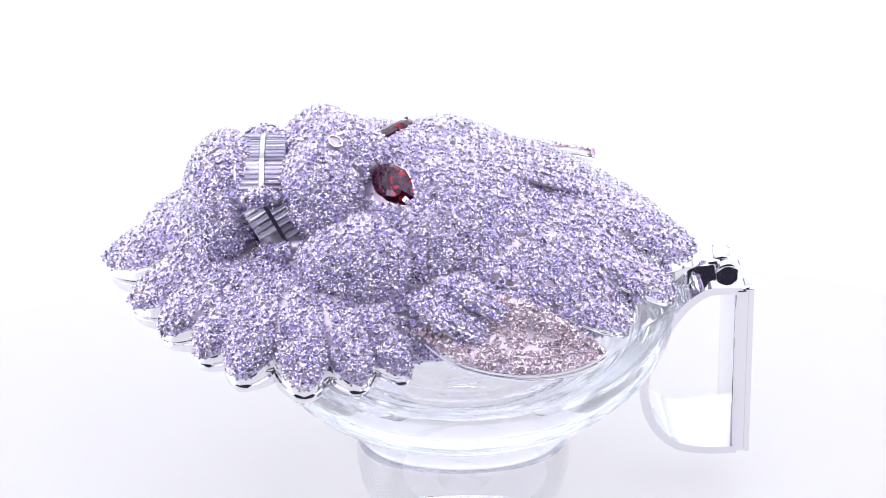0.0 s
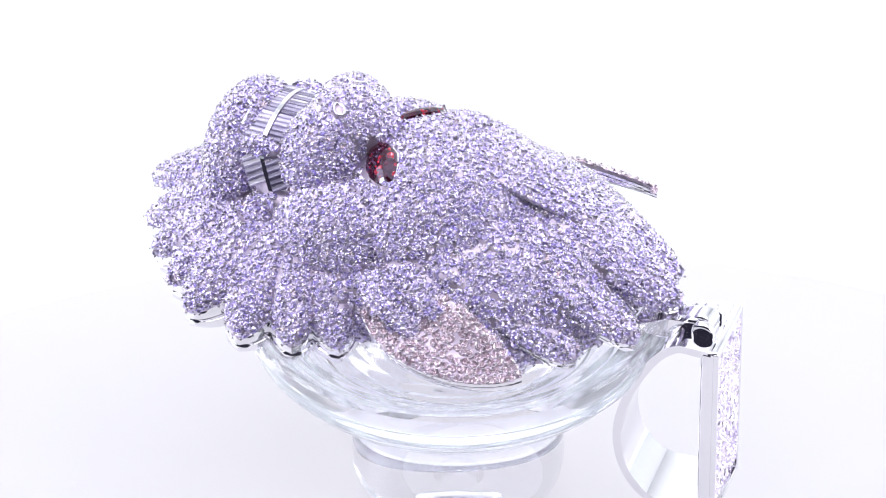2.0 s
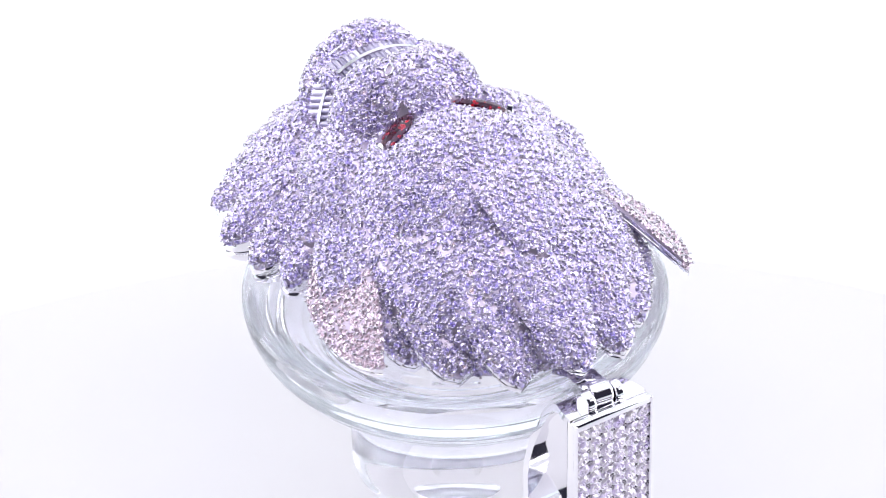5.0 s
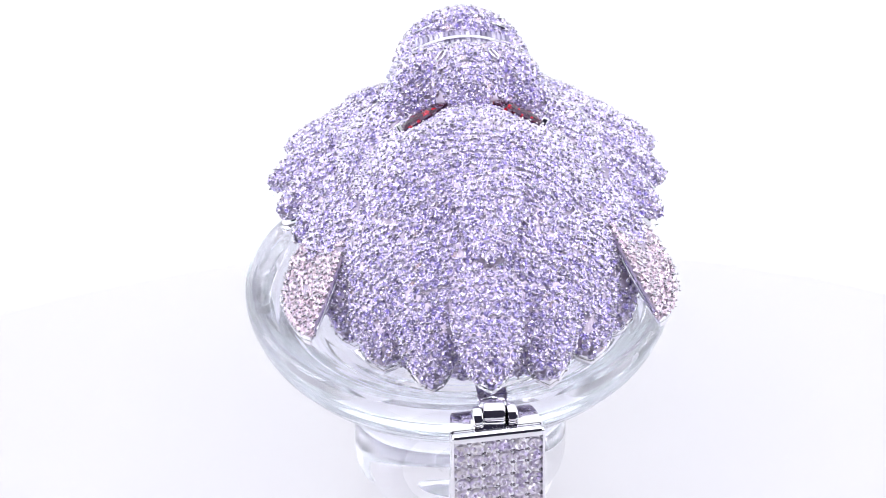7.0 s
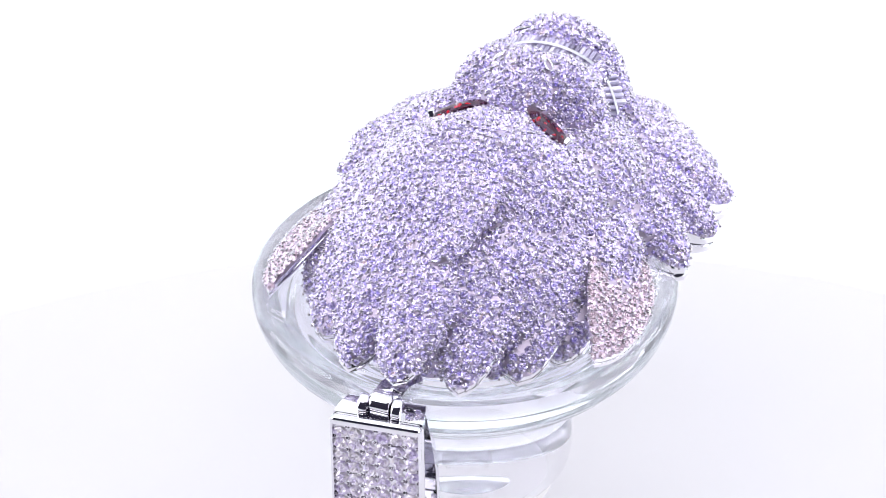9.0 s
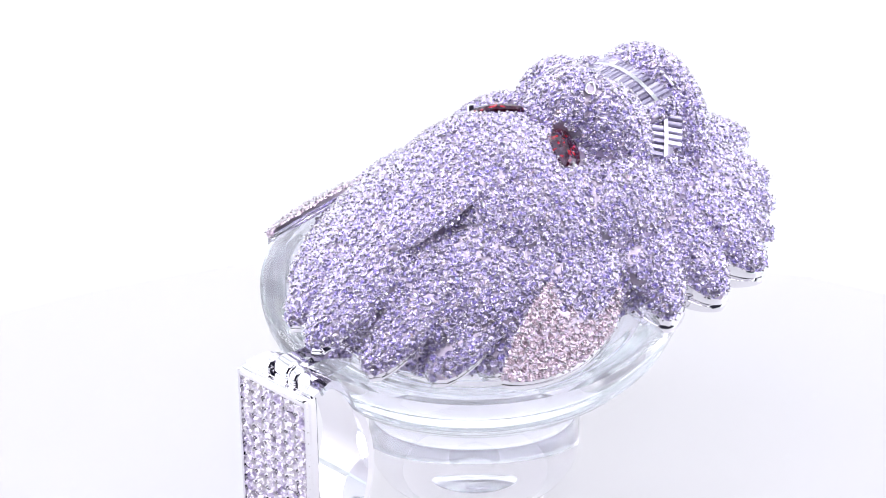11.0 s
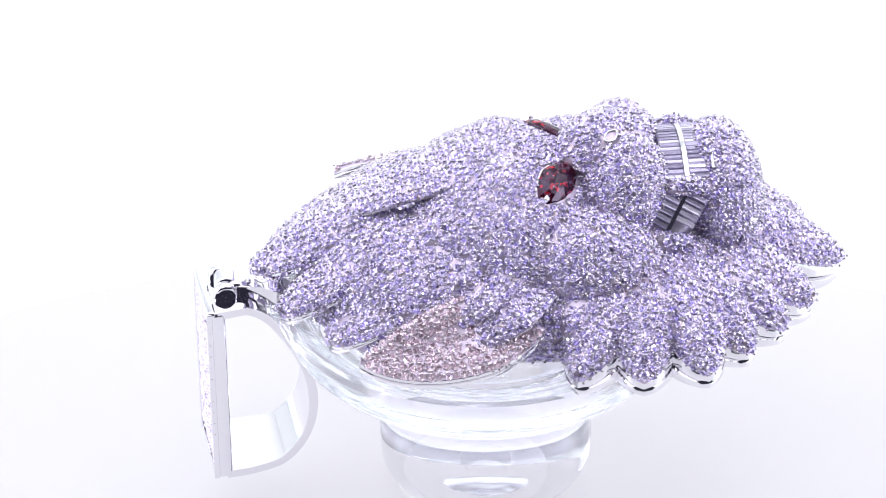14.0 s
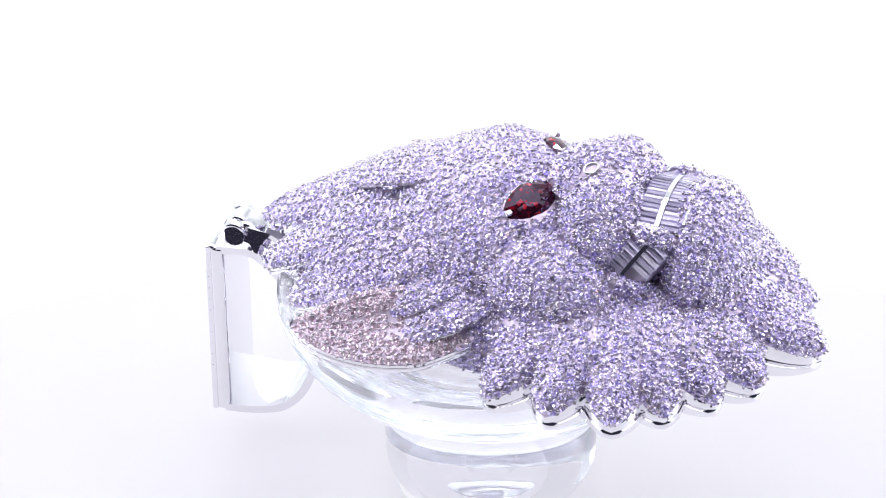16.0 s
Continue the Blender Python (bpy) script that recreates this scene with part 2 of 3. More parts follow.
class Form:
    """One rounded body: a grid of points over u (along) and v (across), kept for laying stones on it."""

    def __init__(self, name, fn, closed, nu, nv, wall=0.0, to_base=False, even=False, stones=True, blush=False, label="", v_edge=0.0, pitch=PITCH, u0=0.0, u1=1.0):
        self.name, self.fn, self.closed, self.stones, self.blush, self.to_base = name, fn, closed, stones, blush, to_base
        self.v_edge, self.pitch, self.u0, self.u1, self.label = v_edge, pitch, u0, u1, label
        verts, faces = [], []
        cols = nv if closed else nv + 1
        for i in range(nu + 1):
            for j in range(cols):
                verts.append(fn(i / nu, j / nv))
        for i in range(nu):
            for j in range(nv):
                a, b = i * cols + j, i * cols + (j + 1) % cols
                faces.append((a, b, b + cols, a + cols))
        self.top_faces = len(faces)
        wall_slots = []
        if not closed:
            rims = []
            for i in range(nu + 1):
                l, r = verts[i * cols], verts[i * cols + nv]
                mid = (l + r) / 2
                row = []
                for p in (l, r):
                    o = (p - mid)
                    o.z = 0
                    o = o.normalized() * (0.18 if to_base else 0.05) if o.length > 1e-4 else Vector((0, 0, 0))
                    z1 = BASE_Z if to_base else p.z - wall * (1.0 if even else 0.12 + 0.88 * (i / nu) ** 4)
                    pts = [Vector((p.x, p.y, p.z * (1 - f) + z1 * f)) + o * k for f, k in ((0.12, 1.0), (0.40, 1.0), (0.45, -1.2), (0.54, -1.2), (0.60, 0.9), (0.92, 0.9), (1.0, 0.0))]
                    row.append(pts)
                rims.append(row)
            k = len(rims[0][0])
            start = len(verts)
            for row in rims:
                verts += row[0] + row[1]
            idx = lambda i, side, q: (i * cols + (nv if side else 0)) if q < 0 else start + i * 2 * k + side * k + q
            for i in range(nu):
                for side in (0, 1):
                    for q in range(-1, k - 1):
                        faces.append((idx(i, side, q), idx(i + 1, side, q), idx(i + 1, side, q + 1), idx(i, side, q + 1)))
                        # slot 2 paints the groove's dark reflection onto its own faces
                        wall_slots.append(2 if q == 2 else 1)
                wall_slots.append(3)
                faces.append((idx(i, 0, k - 1), idx(i + 1, 0, k - 1), idx(i + 1, 1, k - 1), idx(i, 1, k - 1)))
            faces.append(tuple(range(nv + 1)) + tuple(idx(0, 1, q) for q in range(k)) + tuple(idx(0, 0, q) for q in reversed(range(k))))
            wall_slots.append(1)
        self.verts, self.faces = verts, faces
        bm = bmesh.new()
        vs = [bm.verts.new(v) for v in verts]
        made = []
        for f in faces:
            try:
                made.append(bm.faces.new([vs[i] for i in f]))
            except ValueError:
                made.append(None)
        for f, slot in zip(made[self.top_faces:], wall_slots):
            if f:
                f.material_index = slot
        bmesh.ops.remove_doubles(bm, verts=bm.verts[:], dist=1e-4)
        bmesh.ops.recalc_face_normals(bm, faces=bm.faces)
        if bm.calc_volume(signed=True) < 0:
            bmesh.ops.reverse_faces(bm, faces=bm.faces[:])
        self.tree = BVHTree.FromBMesh(bm)
        co = [v.co for v in bm.verts]
        self.lo = [min(c[k] for c in co) for k in range(3)]
        self.hi = [max(c[k] for c in co) for k in range(3)]
        bmesh.ops.scale(bm, vec=(MM, MM, MM), verts=bm.verts)
        me = bpy.data.meshes.new(name)
        bm.to_mesh(me)
        bm.free()
        me.materials.append(M_SEAT if stones else M_METAL)
        me.materials.append(M_METAL)
        me.materials.append(M_GROOVE_DARK)
        me.materials.append(M_SATIN)
        me.shade_smooth()
        me.set_sharp_from_angle(angle=radians(38))
        self.object = part(name, me, PENDANT, label)
        FORMS.append(self)


def blob(name, centre, radii, turn=(0, 0, 0), nu=22, nv=30, **more):
    """An ellipsoid whose rings run about its own x axis."""
    m = pose(*centre, *turn)

    def fn(u, v):
        a, b = math.pi * u, 2 * math.pi * v
        p = m @ Vector((-radii[0] * math.cos(a), radii[1] * math.sin(a) * math.cos(b), radii[2] * math.sin(a) * math.sin(b)))
        p.z = max(p.z, BASE_Z + 0.5)
        return p
    return Form(name, fn, True, nu, nv, **more)


def bezier(a, b, c, d, t):
    return a * (1 - t) ** 3 + b * 3 * t * (1 - t) ** 2 + c * 3 * t * t * (1 - t) + d * t ** 3


def lock(name, root, tip, width, height, lift=2.0, bend=0.0, wall=1.6, to_base=False, blunt=0.55, nu=30, nv=10, hollow=0.0, tilt=0.0, section=0.6, **more):
    """A lock of the mane: a rounded tapering tongue from root to tip, with a polished wall round its edge."""
    a, d = Vector(root), Vector(tip)
    run = d - a
    side0 = Vector((0, 0, 1)).cross(run).normalized()
    b = a + run * 0.35 + Vector((0, 0, lift)) + side0 * bend
    c = a + run * 0.75 + Vector((0, 0, lift * 0.6)) + side0 * bend * 0.6

    def fn(u, v):
        p = bezier(a, b, c, d, u)
        t = (bezier(a, b, c, d, min(u + 0.01, 1.0)) - bezier(a, b, c, d, max(u - 0.01, 0.0))).normalized()
        s = Vector((0, 0, 1)).cross(t).normalized()
        s = (s + Vector((0, 0, tilt))).normalized()
        n = t.cross(s)
        grow = min(1.0, 0.30 + 0.70 * (u / 0.30) ** 0.6)
        fall = max(0.0, 1.0 - ((u - 0.35) / 0.65) ** 2 if u > 0.35 else 1.0) ** blunt
        w = width * grow * fall
        h = height * (0.35 + 0.65 * fall) * (1.0 if u < 0.999 else 0.6) * min(1.0, 0.05 + (u / 0.22) ** 0.7)
        ang = math.pi * v
        up = h * math.sin(ang) ** section if 0 < v < 1 else 0.0
        if hollow:
            up = h * (math.sin(ang) ** 0.5 if 0 < v < 1 else 0.0) - hollow * fall * math.exp(-((v - 0.5) / 0.22) ** 2)
        return p - s * (w * math.cos(ang)) + n * up
    return Form(name, fn, False, nu, nv, wall=wall, to_base=to_base, v_edge=0.012, u0=0.0, u1=0.985, **more)


def head():
    blob("body", (-9.0, 0, -1.5), (24.4, 15.9, 8.9), label="low domed base of the head set with clear stones")
    blob("forehead", (-3.5, 0, 1.5), (13.4, 13.2, 11.6))
    blob("crown", (1.6, 0, -1.4), (16.7, 15.9, 10.4))
    for y in (-1, 1):
        blob("brow", (-3.0, 3.4 * y, 8.9), (4.6, 4.8, 4.2), (0, 0, -28 * y))
        blob("cheek", (-11.0, 8.4 * y, 2.8), (8.0, 5.6, 6.7))
        blob("muzzle_pad", (-15.5, 3.1 * y, 7.4), (4.9, 5.5, 7.5))
    blob("nose", (-13.7, 0, 10.8), (5.2, 4.6, 5.0))
    blob("lower_jaw", (-25.4, 0, 5.0), (4.8, 7.5, 8.5))


def mane():
    tips = [(-38.5, 1.8, 4.4), (-34.2, 9.2, 3.9), (-30.7, 13.3, 3.6), (-26.5, 17.1, 3.6), (-22.0, 20.4, 3.7), (-15.2, 21.0, 3.7), (-8.6, 20.0, 3.5),
            (-35.3, -5.9, 3.9), (-32.0, -10.9, 3.6), (-27.9, -15.1, 3.6), (-23.9, -18.9, 3.7), (-17.2, -21.0, 3.7), (-11.5, -20.2, 3.5), (-6.9, -18.6, 3.2)]
    for x, y, w in tips:
        cx, cy = -17.5, 3.0 * (1 if y > 3 else -1 if y < -3 else 0)
        lock("mane_lock", (x + 0.66 * (cx - x), y + 0.66 * (cy - y), 2.4), (x, y, -3.1), w * 0.97, 2.5, lift=1.0, to_base=True, section=1.0, blunt=0.7)
    upper = [((-25, 5.5), (-31.8, 4.8)), ((-24, 8.5), (-29.0, 11.5)), ((-20, 9.5), (-23.2, 16.2)), ((-15, 10.0), (-16.4, 17.6)), ((-10, 10.0), (-9.4, 17.0))]
    for (rx, ry), (x, y) in upper:
        for s in (-1, 1):
            lock("upper_mane_lock", (rx, ry * s, 2.4), (x, y * s, -0.7), 3.0, 1.8, lift=0.5, wall=1.4, section=1.0)
    back = [((-1.0, 0.0, 8.8), (23.0, 0.0, -1.0), 3.7), ((-1.0, 4.2, 8.2), (20.6, 6.0, -2.4), 3.6), ((-3.0, 7.6, 6.6), (16.0, 10.6, -3.0), 3.5),
            ((-5.0, 9.4, 4.9), (11.6, 13.4, -3.0), 3.5), ((-7.0, 11.0, 3.2), (6.0, 15.2, -3.0), 3.4)]
    for root, tip, w in back:
        for s in ((1,) if root[1] == 0 else (-1, 1)):
            lock("crown_lock", (root[0], root[1] * s, root[2]), (tip[0], tip[1] * s, tip[2]), w * (1.22 if abs(root[1]) < 5 else 1.36), 2.1, lift=2.3 if abs(root[1]) < 5 else 1.3, wall=1.0, nu=30, section=1.0)
    lock("crown_leaf", (-3.0, 0.2, 11.3), (13.0, 0.6, 6.5), 3.6, 1.1, lift=1.9, bend=0.8, wall=0.25, nu=20)
    for s in (-1, 1):
        lock("ear", (-6.0, 13.2 * s, 1.8), (13.3, 17.9 * s, -0.9 if s < 0 else -0.5), 4.1, 1.0, lift=0.5, bend=2.2 * s, wall=1.0, even=True, hollow=0.9, tilt=-0.8 * s, blunt=0.95, blush=True, pitch=0.92, nu=22, label="pointed hollow ear set with small pinkish stones")


head()
mane()


# ---- stones ----
def stone_template():
    """A round cut stone of radius 1: crown facets round a table with the star of its pavilion in it."""
    v, f, m = [(0, 0, 0.20)], [], 10
    for r, off, hi, lo in ((0.26, 0.0, 0.34, 0.16), (0.48, 0.5, 0.22, 0.38), (0.70, 0.0, 0.37, 0.30), (1.0, 0.5, 0.0, 0.04)):
        for k in range(m):
            a = 2 * math.pi * (k + off) / m
            v.append((r * math.cos(a), r * math.sin(a), hi if k % 2 else lo))
    for k in range(m):
        k2 = (k + 1) % m
        f.append((0, 1 + k, 1 + k2))
        for a, b, off in ((1, 1 + m, 0.5), (1 + m, 1 + 2 * m, 0.0), (1 + 2 * m, 1 + 3 * m, 0.5)):
            if off:
                f += [(a + k, b + k, a + k2), (a + k2, b + k, b + k2)]
            else:
                f += [(a + k, b + k2, a + k2), (a + k, b + k, b + k2)]
    return np.array(v), np.array(f)


ST_V, ST_F = stone_template()


def bead_template():
    v = [(0, 0, 1.0)]
    for k in range(6):
        a = math.pi * k / 3
        v.append((0.8 * math.cos(a), 0.8 * math.sin(a), 0.6))
    for k in range(6):
        a = math.pi * (k + 0.5) / 3
        v.append((math.cos(a), math.sin(a), -0.3))
    f = []
    for k in range(6):
        k2 = (k + 1) % 6
        f += [(0, 1 + k, 1 + k2), (1 + k, 7 + k, 1 + k2), (1 + k2, 7 + k, 7 + k2)]
    return np.array(v), np.array(f)


BD_V, BD_F = bead_template()


RNG = np.random.default_rng(7)


def joined(name, template, frames, material, smooth=False, wobble=0.0):
    tv, tf = template
    loose = np.array([0.0, 0.0, wobble])
    verts = np.concatenate([(tv + loose * RNG.normal(size=tv.shape)) @ fr[:3, :3].T + fr[:3, 3] for fr in frames]) * MM
    faces = np.concatenate([tf + k * len(tv) for k in range(len(frames))])
    return mesh_of(name, verts.tolist(), faces.tolist(), material, smooth)


def place(p, n, size, spin):
    z = Vector(n).normalized()
    x = z.orthogonal().normalized()
    y = z.cross(x)
    c, s = math.cos(spin), math.sin(spin)
    m = np.eye(4)
    m[:3, 0], m[:3, 1], m[:3, 2] = np.array(x * c + y * s) * size, np.array(y * c - x * s) * size, np.array(z) * size
    m[:3, 3] = p
    return m


def outward(form, u, p, n):
    if form.closed:
        return n
    mid = (form.fn(u, 0.0) + form.fn(u, 1.0)) / 2 - Vector((0, 0, 0.3))
    return n if n.dot(p - mid) > 0 else -n


def rows_on(form):
    """Points and normals in staggered rows over a form."""
    fn, pitch, out = form.fn, form.pitch, []
    fine = 160
    us = [form.u0 + (form.u1 - form.u0) * k / fine for k in range(fine + 1)]
    line = [fn(u, 0.5 if not form.closed else 0.25) for u in us]
    dist, row, k = 0.0, 0, 0
    step = pitch * 0.9
    next_at = step * 0.4
    for k in range(1, fine + 1):
        dist += (line[k] - line[k - 1]).length
        if dist < next_at:
            continue
        next_at += step
        u = us[k]
        m = 90
        v0, v1 = (0.0, 1.0) if form.closed else (form.v_edge, 1 - form.v_edge)
        vs = [v0 + (v1 - v0) * j / m for j in range(m + 1)]
        pts = [fn(u, v) for v in vs]
        acc = [0.0]
        for j in range(m):
            acc.append(acc[-1] + (pts[j + 1] - pts[j]).length)
        n = max(1, int(acc[-1] / pitch + 0.3))
        for q in range(n):
            at = acc[-1] * ((q + (0.5 if row % 2 else 0.25 if form.closed else 0.5)) / n)
            v = float(np.interp(at, acc, vs))
            p = fn(u, v)
            du = fn(min(u + 0.004, 1), v) - fn(max(u - 0.004, 0), v)
            dv = fn(u, min(v + 0.004, 1)) - fn(u, max(v - 0.004, 0))
            nn = dv.cross(du)
            if nn.length < 1e-9:
                continue
            nn.normalize()
            out.append((p, outward(form, u, p, nn)))
        row += 1
    return out


WAYS = [Vector((0, 0, 1))] + [Vector((math.cos(a), math.sin(a), e)).normalized() for e in (0.9, 0.35) for a in (math.pi * k / 4 for k in range(8))]


def outer_skin():
    """All the forms as one tree, with each face's form and whether stones may lie on it."""
    verts, faces, owner = [], [], []
    for form in FORMS:
        base = len(verts)
        verts += form.verts
        faces += [tuple(base + k for k in f) for f in form.faces]
        owner += [(form, k < form.top_faces) for k in range(len(form.faces))]
    return BVHTree.FromPolygons(verts, faces), owner


def open_to_air(tree, p, n):
    """Whether a place is on the outer skin: some way out of it is free."""
    q = p + n * 0.02
    return any(d.dot(n) > 0.15 and tree.ray_cast(q, d)[0] is None for d in WAYS)


def seen_surface(tree, owner):
    """Places on the outer skin of all the forms together, met from above and from all sides, by form."""
    found = {}
    for way in WAYS[:9]:
        d = -way
        for i in range(150):
            for j in range(104):
                p = Vector((-40 + 0.44 * (i + random.random()), -23 + 0.44 * (j + random.random()), 2.0)) - d * 45
                hit, n, k, _ = tree.ray_cast(p, d)
                if hit is None or not owner[k][0].stones or not (owner[k][1] or (hit.z > (1.2 if owner[k][0].to_base else -0.6) and not owner[k][0].blush)):
                    continue
                found.setdefault(id(owner[k][0]), []).append((hit, n if n.dot(d) < 0 else -n, True))
    for rest in found.values():
        random.shuffle(rest)
    return found


def lay_stones():
    cells = {}
    tree, owner = outer_skin()
    skin = seen_surface(tree, owner)
    budget = 300
    one = {}
    order = sorted(FORMS, key=lambda f: 0 if f.name in ("lower_jaw", "muzzle_pad", "nose", "brow") else 1)
    for form in order:
        if not form.stones:
            continue
        gems, beads, alone = [], [], []
        centre = sum((Vector(v) for v in form.verts), Vector()) / len(form.verts)
        for p, *more in rows_on(form) + skin.get(id(form), []):
            key = (int(p.x // 1.0), int(p.y // 1.0), int(p.z // 1.0))
            near = [c for dx in (-1, 0, 1) for dy in (-1, 0, 1) for dz in (-1, 0, 1) for c in cells.get((key[0] + dx, key[1] + dy, key[2] + dz), ())]
            if p.z < BASE_Z + 0.9 or any((c - p).length < 0.76 * form.pitch for c in near):
                continue
            n = more[0]
            if len(more) == 1 and n.dot(p - centre) < 0 and form.closed:
                n = -n
            if n.z < -0.45 or p.z < BASE_Z + 0.9:
                continue
            if any(((p - c).dot(ax) / 3.3) ** 2 + ((p - c).dot(sd) / 2.08) ** 2 < 1 and -0.8 < (p - c).dot(up) < 0.9 for c, ax, sd, up in EYES):
                continue
            if any((p - c).length < 0.95 for c in NOSTRILS):
                continue
            if len(more) == 1 and not open_to_air(tree, p, n):
                continue
            cells.setdefault(key, []).append(p)
            tilt = Vector((random.gauss(0, 0.06), random.gauss(0, 0.06), random.gauss(0, 0.06)))
            size = form.pitch * random.uniform(0.53, 0.58)
            fr = place(p - n * 0.06, n + tilt, size, random.uniform(0, 6.28))
            if budget and not form.blush and form.name in ("lower_jaw", "muzzle_pad", "nose", "brow"):
                alone.append(fr)
                budget -= 1
            else:
                gems.append(fr)
            t = n.orthogonal().normalized()
            w = n.cross(t)
            a0 = random.uniform(0, 6.28)
            for k in range(2):
                a = a0 + k * 2.2
                beads.append(place(p + (t * math.cos(a) + w * math.sin(a)) * form.pitch * 0.52 + n * 0.20, n, random.uniform(0.13, 0.19), 0.0))
        if gems:
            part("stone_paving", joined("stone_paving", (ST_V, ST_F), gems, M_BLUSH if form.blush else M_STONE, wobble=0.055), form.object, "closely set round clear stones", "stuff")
        if beads:
            part("prong_bead", joined("prong_bead", (BD_V, BD_F), beads, M_PRONG, True), form.object, "tiny polished metal prongs", "stuff")
        for fr in alone:
            k = random.randrange(6)
            if k not in one:
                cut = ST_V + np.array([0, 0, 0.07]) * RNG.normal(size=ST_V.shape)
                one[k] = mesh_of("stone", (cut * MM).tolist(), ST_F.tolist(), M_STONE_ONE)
            ob = part("stone", one[k], form.object)
            m = Matrix(fr.tolist())
            m.translation = m.translation * MM
            ob.matrix_basis = m


# ---- eyes, teeth, bail ----
def marquise(length, width, depth):
    """A pointed oval stone: faceted crown over a girdle, table on top."""
    bm = bmesh.new()
    rings = []
    for sc, z in ((1.0, 0.0), (0.84, 0.24), (0.60, 0.40), (0.32, 0.47)):
        ring = []
        for k in range(16):
            a = 2 * math.pi * k / 16
            x = math.cos(a)
            y = math.sin(a) * (1 - 0.18 * abs(x))
            ring.append(bm.verts.new((x * length * sc, y * width * sc, z * depth + (0.03 if k % 2 and sc < 1 else 0))))
        rings.append(ring)
    for a, b in zip(rings, rings[1:]):
        for k in range(16):
            k2 = (k + 1) % 16
            bm.faces.new((a[k], a[k2], b[k2]))
            bm.faces.new((a[k], b[k2], b[k]))
    bm.faces.new(rings[-1])
    low = [bm.verts.new((v.co.x * 0.9, v.co.y * 0.9, -0.9)) for v in rings[0]]
    for k in range(16):
        k2 = (k + 1) % 16
        bm.faces.new((rings[0][k], low[k], low[k2], rings[0][k2]))
    bm.faces.new(low[::-1])
    bmesh.ops.scale(bm, vec=(MM, MM, MM), verts=bm.verts)
    return bm


EYES = []
for _s in (-1, 1):
    _along = Vector((3.9, 5.3 * _s, -1.0)).normalized()
    _nrm = Vector((-0.50, 0.42 * _s, 0.75))
    _nrm = (_nrm - _along * _nrm.dot(_along)).normalized()
    EYES.append((Vector((-8.2, 5.0 * _s, 11.15)), _along, _nrm.cross(_along), _nrm))


def back_plate():
    bm = bmesh.new()
    ring = []
    for k in range(64):
        a = 2 * math.pi * k / 64
        ring.append((-8.0 + 24.0 * math.cos(a), 14.4 * math.sin(a)))
    loops = [[bm.verts.new(Vector((x * q - 8.0 * (1 - q), y * q, z)) * MM) for x, y in ring] for q, z in ((0.99, -4.12), (1.0, -4.2), (1.0, -4.45), (0.99, -4.52))]
    for a, b in zip(loops, loops[1:]):
        for k in range(64):
            bm.faces.new((a[k], a[(k + 1) % 64], b[(k + 1) % 64], b[k]))
    bm.faces.new(loops[0])
    bm.faces.new(loops[-1][::-1])
    part("back_plate", from_bm("back_plate", bm, M_SATIN), PENDANT, "flat satin metal back")


def eyes():
    for c, along, side, nrm in EYES:
        m = Matrix((along, side, nrm)).transposed().to_4x4()
        m.translation = c * MM
        rim = part("eye_setting", from_bm("eye_setting", marquise(3.3, 2.16, 0.5), M_METAL), PENDANT, "pointed oval metal setting round the eye")
        rim.matrix_basis = m @ Matrix.Translation((0, 0, -0.25 * MM))
        eye = part("eye", from_bm("eye", marquise(3.2, 2.1, 1.7), M_RUBY), PENDANT, "dark red faceted marquise stone")
        eye.matrix_basis = m
        pr = part("eye_prong", box_mesh("eye_prong", (0.7 * MM, 0.6 * MM, 1.5 * MM), M_METAL, 0.15 * MM), eye, "square metal prong")
        pr.location = (3.0 * MM, 0, 0.2 * MM)


def tube(name, points, radius, material, closed=False, steps=8):
    """A round wire through points, in mm."""
    bm = bmesh.new()
    rings, n = [], len(points)
    for k, p in enumerate(points):
        a = points[(k - 1) % n] if closed or k else p
        b = points[(k + 1) % n] if closed or k < n - 1 else p
        d = (b - a).normalized()
        x = d.orthogonal() if abs(d.z) > 0.9 else d.cross(Vector((0, 0, 1)))
        x.normalize()
        y = d.cross(x)
        rings.append([bm.verts.new((p + (x * math.cos(t) + y * math.sin(t)) * radius) * MM) for t in (2 * math.pi * q / steps for q in range(steps))])
    for k in range(n if closed else n - 1):
        a, b = rings[k], rings[(k + 1) % n]
        for q in range(steps):
            bm.faces.new((a[q], a[(q + 1) % steps], b[(q + 1) % steps], b[q]))
    if not closed:
        bm.faces.new(rings[0])
        bm.faces.new(rings[-1][::-1])
    return from_bm(name, bm, material, True)


def on_surface(x, y):
    """The top of the head over (x, y), with its normal."""
    best = None
    for form in FORMS:
        hit, normal, _, _ = form.tree.ray_cast(Vector((x, y, 40)), Vector((0, 0, -1)))
        if hit is not None and (best is None or hit.z > best[0].z):
            best = (hit, normal)
    return best


NOSTRILS = []


def nostrils():
    for s in (-1, 1):
        c, n = on_surface(-14.2, 2.5 * s)
        NOSTRILS.append(c)
        pts = []
        for k in range(20):
            a = 2 * math.pi * k / 20
            r = 0.68 + 0.30 * math.cos(a)
            x, y = c.x + r * math.cos(a), c.y + 0.62 * r * math.sin(a) + 0.25 * s * math.cos(a)
            pts.append(on_surface(x, y)[0] + n * 0.35)
        ob = part("nostril_ring", tube("nostril_ring", pts, 0.12, M_METAL, True), PENDANT, "polished drop-shaped nostril ring")
        bm = bmesh.new()
        bm.faces.new([bm.verts.new((p - n * 0.1) * MM) for p in pts])
        part("nostril_plate", from_bm("nostril_plate", bm, M_SEAT), ob, "dull metal plate inside the nostril ring")


